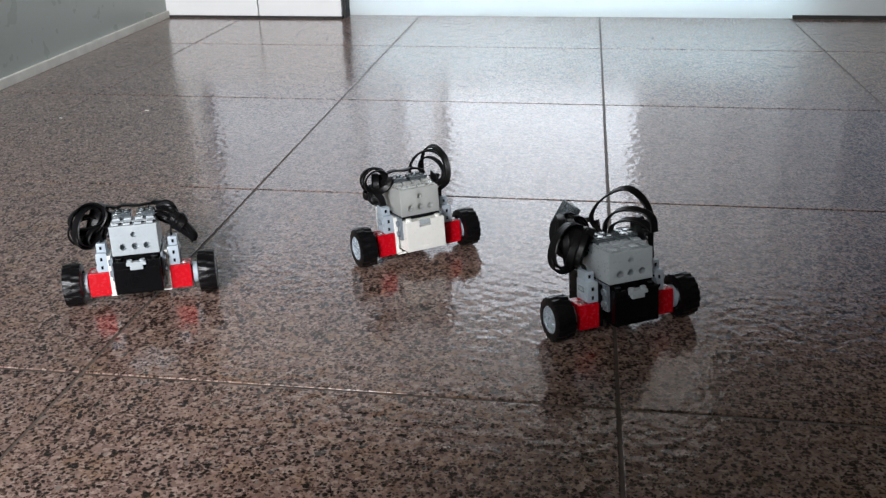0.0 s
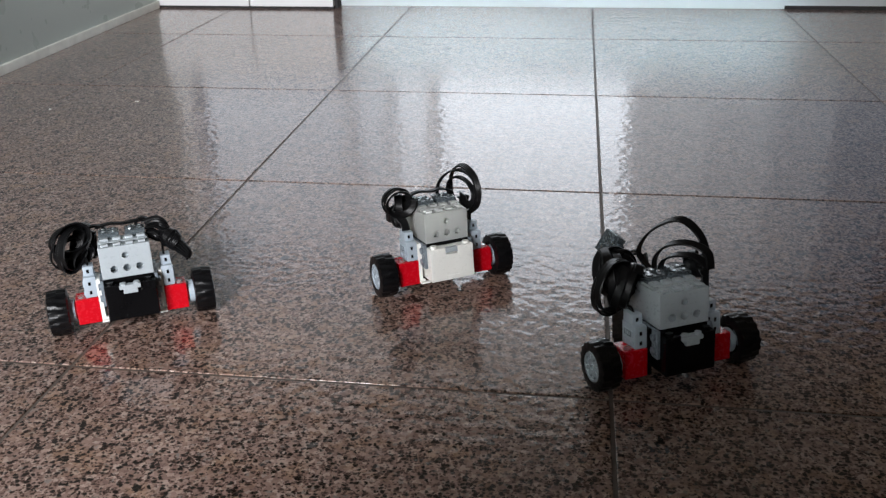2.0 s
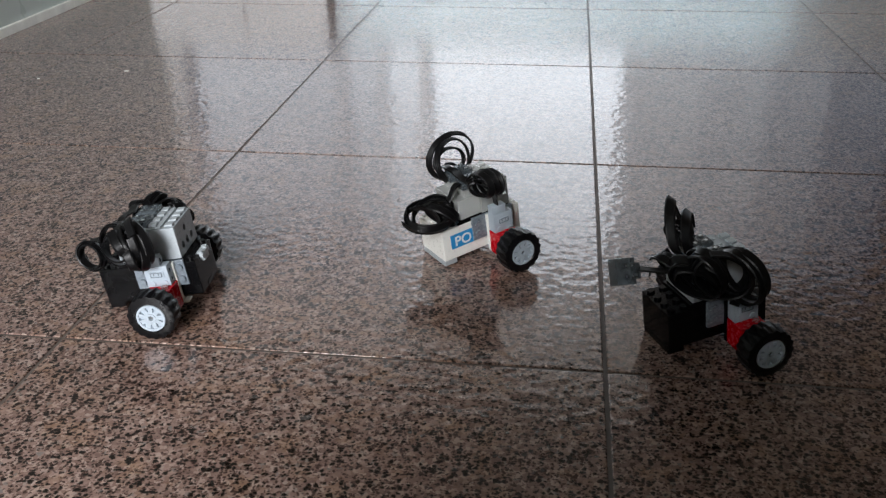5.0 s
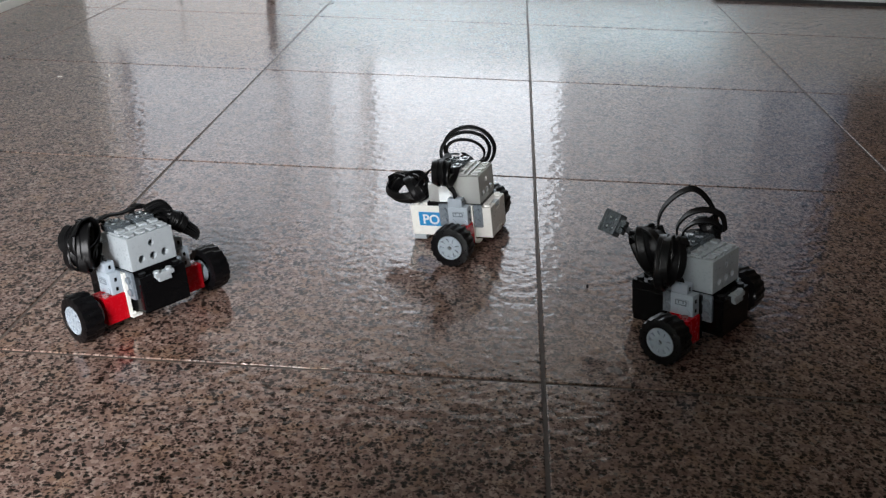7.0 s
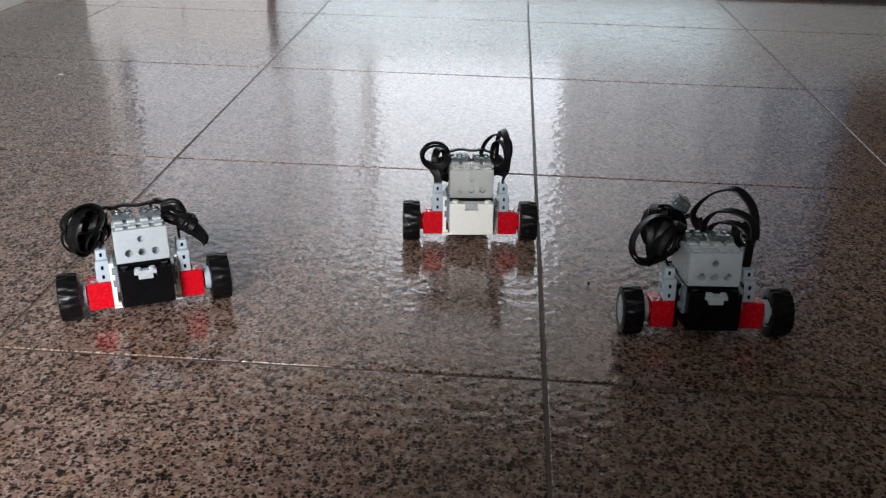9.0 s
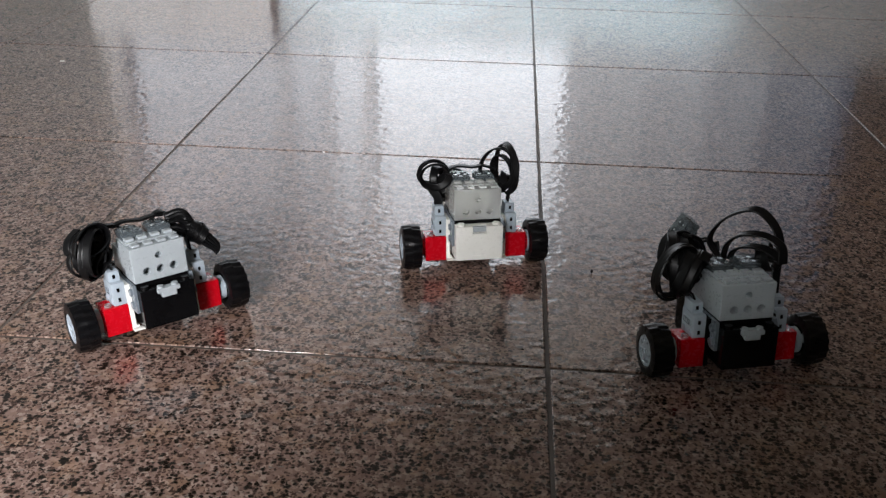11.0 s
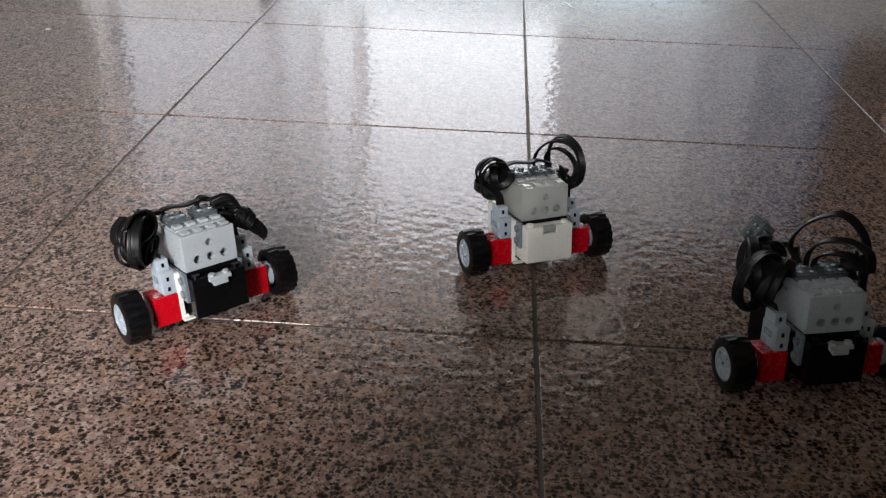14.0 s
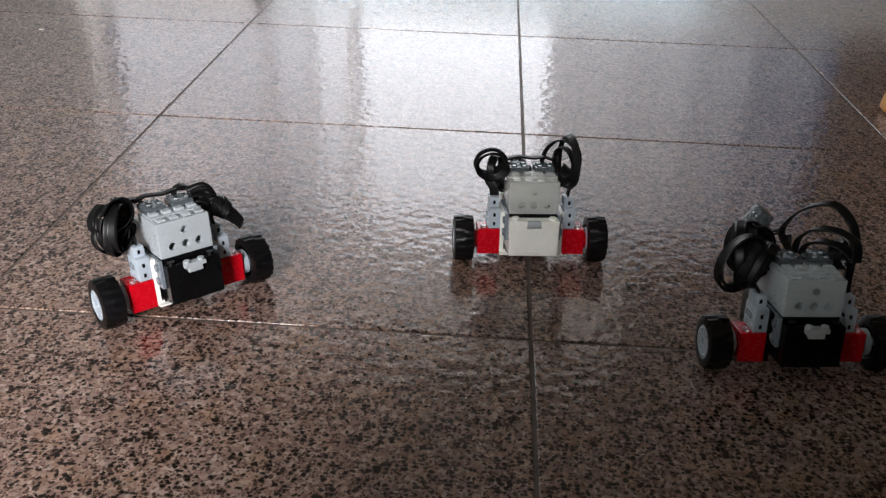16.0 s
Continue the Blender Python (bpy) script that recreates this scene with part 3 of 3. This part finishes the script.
def cables_tall(p):
    """A tall loop at one side, a big hank at the other, and one loose plug in the air."""
    c = lambda s: p("cable", s, CABLE, "black ribbon cable in tall loops", smooth=True)
    c(Shape().coil((-33, 8, 45), (0.9, 0.4, 0.1), (0.1, 0, 1), 15, 15, 2, 2.8, 0.2, 2.4, 3))
    c(Shape().coil((-28, 16, 45), (0.35, 0.9, 0.1), (0, 0.2, 1), 15, 15, 3, 3.0, 1.3, 2.4, 11))
    c(Shape().coil((-23, 22, 46), (0.9, 0.3, 0.2), (-0.2, 0.2, 1), 11, 13, 3, 3.0, 0.8, 2.4, 15))
    c(Shape().coil((-26, 8, 43), (0.6, 0.7, 0.3), (0.3, -0.2, 1), 11, 12, 3, 2.8, 2.0, 2.4, 25))
    c(Shape().coil((-21, 28, 41), (0.5, 0.8, 0.2), (0.1, 0.4, 0.9), 12, 12, 3, 3.0, 0.3, 2.4, 26))
    c(Shape().coil((-8, 32, 43), (0.9, 0.3, 0.2), (0.1, 0.5, 0.8), 11, 9, 2, 3.0, 0.3, 2.0, 27))
    c(Shape().ribbon([(-24, 3, 27), (-26, 4, 32), (-30, 8, 30), (-34, 12, 26)], Y))
    c(Shape().ribbon([(-8, 18, 45), (-14, 22, 49), (-22, 22, 50), (-28, 18, 47)], Y))
    c(Shape().ribbon([(-16, 34, 46), (-12, 44, 47), (-8, 51, 48), (-5, 56, 48.5)], X))
    s = Shape().box(-7.6, 7.6, -5, 7, -4.8, 4.8, 0.7).box(-4.6, 4.6, -9, -4.6, -3.0, 3.0, 0.5)
    for x in (-3, 3):
        s.rod(x, 1, 4.6, 2.0, 1.4)
    stand = Matrix.Translation((-5, 64, 49)) @ Matrix.Rotation(radians(12), 4, "X") @ Matrix.Rotation(radians(-60), 4, "Y")
    for v in s.bm.verts:
        v.co = stand @ v.co
    plug = p("cable_plug", s, SMOKE, "loose smoky grey cable plug", smooth=True)
    s = Shape()
    for x in (-3, 3):
        s.rod(x, 1, 5.4, 0.7, 0.5, "z", 12).rod(x, -3, 4.9, 0.6, 0.5, "z", 12)
    for v in s.bm.verts:
        v.co = stand @ v.co
    p("contact", s, METAL, "", plug)
    middle = Vector((12, 10, 50))

    def arch(points, lean):
        dirs = [(Vector(q) - middle).normalized() * lean * 0.3 + Vector((1.0, 0.25, 0)) for q in points]
        return Shape().ribbon(points, dirs, 6.4)
    c(arch([(-1, 24, 45), (-4, 31, 53), (1, 31, 63), (10, 26, 71), (19, 20, 73), (27, 15, 65), (29, 10, 54), (26, 6, 41), (24, 2, 28)], 1.3))
    c(arch([(0, 20, 45), (2, 21, 53), (8, 17, 60), (18, 11, 61), (26, 4, 56), (27, 2, 46)], 1.1))
    c(arch([(3, 18, 45), (5, 18, 50), (11, 14, 54), (20, 9, 53), (26, 5, 48), (24, 5, 43)], 0.9))
    c(Shape().ribbon([(27, 4, 46), (20, 10, 47), (12, 17, 47), (8, 18, 46)], Y))
    c(Shape().coil((23, 12, 46), (0.7, 0.6, 0.2), (-0.2, 0.3, 0.9), 7, 7, 2, 2.4, 0.5, 1.4, 33))


def robot_black_hank():
    return make_robot("wheeled toy robot with black base, grey top and wound cables", BLACK, WHITE, GREY, 52.7, cables_hank)


def robot_white():
    made = make_robot("wheeled toy robot with white base, milky top and blue sticker", WHITE, WHITE, MILKY, 50.4, cables_rings)
    robot = made[0]
    sticker = part("sticker", Shape().box(-16.25, -15.9, 15, 36.6, 2.4, 13.2), STICKER, robot, "blue sticker with white capitals", BODY)
    curve = bpy.data.curves.new("letters", "FONT")
    curve.body, curve.size, curve.extrude = "PO", 0.0104, 0.0001
    curve.offset = 0.00022
    tmp = new("letters", curve)
    me = bpy.data.meshes.new_from_object(tmp.evaluated_get(bpy.context.evaluated_depsgraph_get()))
    bpy.data.objects.remove(tmp)
    # local x of the writing runs forward along the box, its up stays up
    frame_m = Matrix(((0, 0, -1, 0), (-1, 0, 0, 0), (0, 1, 0, 0), (0, 0, 0, 1)))
    scaled = Matrix.Translation((0, 0, (AXLE + LIFT) * 0.001)) @ Matrix.Rotation(radians(-TILT), 4, "X")
    me.transform(scaled @ Matrix.Translation((-0.0163, 0.0338, 0.0040)) @ frame_m)
    me.materials.append(INK)
    letters = new("letters", me)
    letters.parent = sticker
    return made


def robot_black_tall():
    return make_robot("wheeled toy robot with all-black base and tall cable loops", BLACK, BLACK, GREY, 52.7, cables_tall)


ROBOTS = [robot_black_hank(), robot_white(), robot_black_tall()]

# the yellow thing at the edge of the floor
s = Shape().box(353, 470, 74, 124, 0, 26, 6, None, 3)
for v in s.bm.verts:
    v.co.x += (v.co.z / 26) * 5
tub = part("storage_box", s, YELLOW)
tagged(tub, label="orange-yellow plastic box standing on the tile floor", category="box")



def crumb(x, y, long, wide, high, turn, mat, words):
    """A tiny curled flake lying on the floor."""
    f = Shape().box(-long / 2, long / 2, -wide / 2, wide / 2, 0, high, high * 0.3)
    for v in f.bm.verts:
        v.co.z += 0.12 * v.co.x * v.co.x / long
        v.co.y *= 1 - 0.35 * v.co.x / long
    ob = part("crumb", f, mat)
    ob.matrix_world = pose(x, y, 0, 0, 0, turn)
    return tagged(ob, label=words, category="crumb")


PALE_BIT = worn(material("pale_fleck", (0.7, 0.67, 0.62), 0.7), 300, 0.1)
crumb(-0.557, 0.257, 5.0, 1.6, 1.0, 8, PALE_BIT, "tiny pale flake lying on the tile floor")
crumb(-0.648, 0.216, 3.4, 1.6, 0.9, -20, PALE_BIT, "tiny pale flake lying on the tile floor")
crumb(0.033, -0.209, 1.4, 1.2, 3.0, 15, RUBBER, "tiny dark crumb lying on the tile floor")

# floor tiles, one by one
cols = range(math.floor((WEST) / TILE), math.ceil(EAST / TILE))
rows_ = range(math.floor(SOUTH / TILE), math.ceil(NORTH / TILE))
shared = {}
for i in cols:
    for j in rows_:
        x0, x1 = max(i * TILE, WEST - 0.09), min((i + 1) * TILE, EAST + 0.09)
        y0, y1 = max(j * TILE, SOUTH - 0.09), min((j + 1) * TILE, NORTH + 0.09)
        key = (round(x1 - x0, 4), round(y1 - y0, 4))
        if key not in shared:
            w, d = key[0] * 500 - 1.15, key[1] * 500 - 1.15
            first = part("tile", Shape().box(-w, w, -d, d, -10, 0, 0.85, None, 4), GRANITE, floor, smooth=True)
            for f in first.data.polygons:
                f.use_smooth = abs(f.normal.z) < 0.999
            shared[key] = first.data
            ob = first
        else:
            ob = new("tile", shared[key])
            ob.parent = floor
        ob.location = ((x0 + x1) / 2, (y0 + y1) / 2, 0)


# ---- what moves ----
# seconds, x and y in millimetres, heading in degrees
HANK_ROWS = [
    (0, -336.1, -224.8, 21.6), (0.5, -332.1, -237.1, 23), (1, -327.5, -245.9, 25), (1.5, -321.5, -257.9, 27), (2, -314.4, -270.4, 28), (2.2, -312.2, -273.9, 30),
    (2.5, -309.3, -276.0, 45.2), (3, -308.5, -276.0, 62.3), (3.2, -308.9, -273.0, 69.7), (3.9, -309.6, -273.1, 94.6), (4.2, -308.0, -273.3, 95.6), (5.3, -261.9, -274.8, 93),
    (5.5, -256.1, -275.5, 92.8), (5.9, -246.9, -275.1, 92), (6.1, -245.9, -275, 86.5), (6.5, -248.4, -275.5, 71.6), (7, -250.4, -275.3, 53.4), (7.5, -252.4, -274.5, 36),
    (8, -254.5, -272.3, 26), (8.5, -254.5, -272, 25.1), (9.2, -254.5, -272, 25.1), (9.6, -254.1, -272.5, 26), (11, -233.9, -308.5, 40), (11.3, -231.4, -310, 51.4),
    (11.5, -230.4, -308.5, 60), (12, -220.4, -312.5, 64.5), (12.5, -208, -317.9, 66.2), (13, -195.2, -322.8, 67.4), (13.3, -192.1, -324.5, 65), (13.5, -191.6, -324.5, 59.4),
    (14, -193.1, -324.7, 42), (14.5, -188, -331.5, 40.4), (15, -189.6, -330, 41), (15.5, -198.6, -320, 41.3), (16, -208, -310.4, 41.3),
]
WHITE_ROWS = [
    (0, -152.1, -130.8, 34), (0.5, -147.5, -137.2, 33), (1, -138.9, -153.2, 32.5), (1.5, -127.3, -172.2, 31.5), (2, -116.6, -193.2, 30.5), (2.2, -113.1, -198.7, 32),
    (2.5, -110.1, -203.2, 44.1), (3, -113.5, -204.4, 79.5), (3.2, -113.0, -202.1, 90.8), (3.9, -112.1, -202.1, 121.3), (4.2, -109.9, -200.6, 126.5), (5.3, -72.1, -161.2, 128.4),
    (5.5, -64.6, -153.4, 129), (5.8, -53.9, -143.7, 129), (6, -49.9, -140.2, 126), (6.5, -49.1, -139.7, 101), (7, -49.8, -140.8, 73), (7.5, -50.4, -142.2, 40),
    (8, -52.9, -142.6, 14), (8.3, -53.2, -142.6, 6), (9.2, -53.2, -142.6, 6), (9.6, -53.2, -143.7, 6.5), (11, -49.5, -202.7, 14), (11.3, -49.4, -205.7, 23),
    (11.5, -49.5, -205.2, 31.5), (12, -48.7, -205.6, 55.5), (12.5, -28.8, -216.7, 56), (13, -12, -230.2, 56.9), (13.3, -2.1, -237.7, 55), (13.5, 0.2, -238.7, 49.1),
    (14, 0.1, -238.5, 24), (14.3, 0.2, -239.7, 10), (14.5, 0.3, -244.7, 4), (15, -0.1, -264.9, 4.5), (15.5, -0.5, -252.1, 6), (16, -0.5, -231.3, 6),
]
TALL_ROWS = [
    (0, 3.0, -231.3, 28.4), (0.5, 11.2, -247.3, 28), (1, 19.1, -263.4, 26.9), (1.5, 27.4, -280.6, 25.8), (2, 34.9, -297.5, 26.5), (2.15, 35.4, -299.2, 30),
    (2.5, 35.8, -298.0, 48.2), (3, 32.7, -295.4, 77.4), (3.2, 33.0, -294.0, 88.5), (3.8, 33.5, -295.7, 111.7), (4.2, 37.5, -294.5, 113.8), (5.3, 81.8, -270.3, 114.5),
    (5.5, 89.1, -266.7, 114.1), (5.9, 101.7, -262.3, 105), (6.1, 101.9, -261.1, 94), (6.5, 102.1, -262.5, 73.9), (7, 101.4, -262.6, 50.2), (7.5, 98.9, -262.3, 29.6),
    (8, 99.7, -263.9, 7), (8.3, 99.7, -263.9, 4.5), (9.2, 99.7, -263.9, 4.5), (9.6, 99.9, -265.1, 4.5), (11, 104.3, -316.6, 14), (11.3, 104.3, -317.1, 23.0),
    (11.5, 104.6, -316.7, 33.0), (11.9, 105.4, -317.8, 50.4), (12, 108.4, -319.2, 51.4), (12.5, 124.0, -332.6, 49.4), (13, 139.3, -344.2, 49.1), (13.3, 145.8, -349.6, 45.2),
    (13.5, 147.7, -352.0, 38.1), (14, 148.2, -353.1, 13.6), (14.5, 149.1, -365.5, 4), (15, 149.8, -374.3, 4), (15.5, 148.3, -357.1, 4.5), (16, 145.2, -338.8, 6),
]


def glide(rows, t):
    """Between the rows: smooth, never overshooting."""
    ts = [r[0] for r in rows]
    i = max(0, min(len(rows) - 2, sum(1 for s in ts if s <= t) - 1))
    h = ts[i + 1] - ts[i]
    u = (t - ts[i]) / h
    out = []
    for k in (1, 2, 3):
        v = [r[k] for r in rows]

        def slope(j):
            if j <= 0 or j >= len(v) - 1:
                return 0.0
            a, b = (v[j] - v[j - 1]) / (ts[j] - ts[j - 1]), (v[j + 1] - v[j]) / (ts[j + 1] - ts[j])
            return 0.0 if a * b <= 0 else 2 * a * b / (a + b)
        m0, m1 = slope(i), slope(i + 1)
        out.append((2 * u ** 3 - 3 * u * u + 1) * v[i] + (u ** 3 - 2 * u * u + u) * h * m0 + (3 * u * u - 2 * u ** 3) * v[i + 1] + (u ** 3 - u * u) * h * m1)
    return out


def motions():
    for (robot, wheels), rows, reach in zip(ROBOTS, (HANK_ROWS, WHITE_ROWS, TALL_ROWS), (46.1, 43.8, 46.1)):
        times = [k / 10 for k in range(161)]
        path = [glide(rows, t) for t in times]
        walk(robot, [(t, pose(x / 1000, y / 1000, 0, 0, 0, a)) for t, (x, y, a) in zip(times, path)])
        for wheel, side in zip(wheels, (-1, 1)):
            spin, keys = 0.0, []
            for k, t in enumerate(times):
                if k:
                    (x0, y0, a0), (x1, y1, a1) = path[k - 1], path[k]
                    mid = radians((a0 + a1) / 2)
                    ahead = (x1 - x0) * math.sin(mid) - (y1 - y0) * math.cos(mid)
                    ahead -= side * radians(a1 - a0) * reach * -1
                    spin += math.degrees(ahead / AXLE)
                keys.append((t, pose(side * reach / 1000, 0, AXLE / 1000, spin, 0, 0)))
            walk(wheel, keys)


motions()
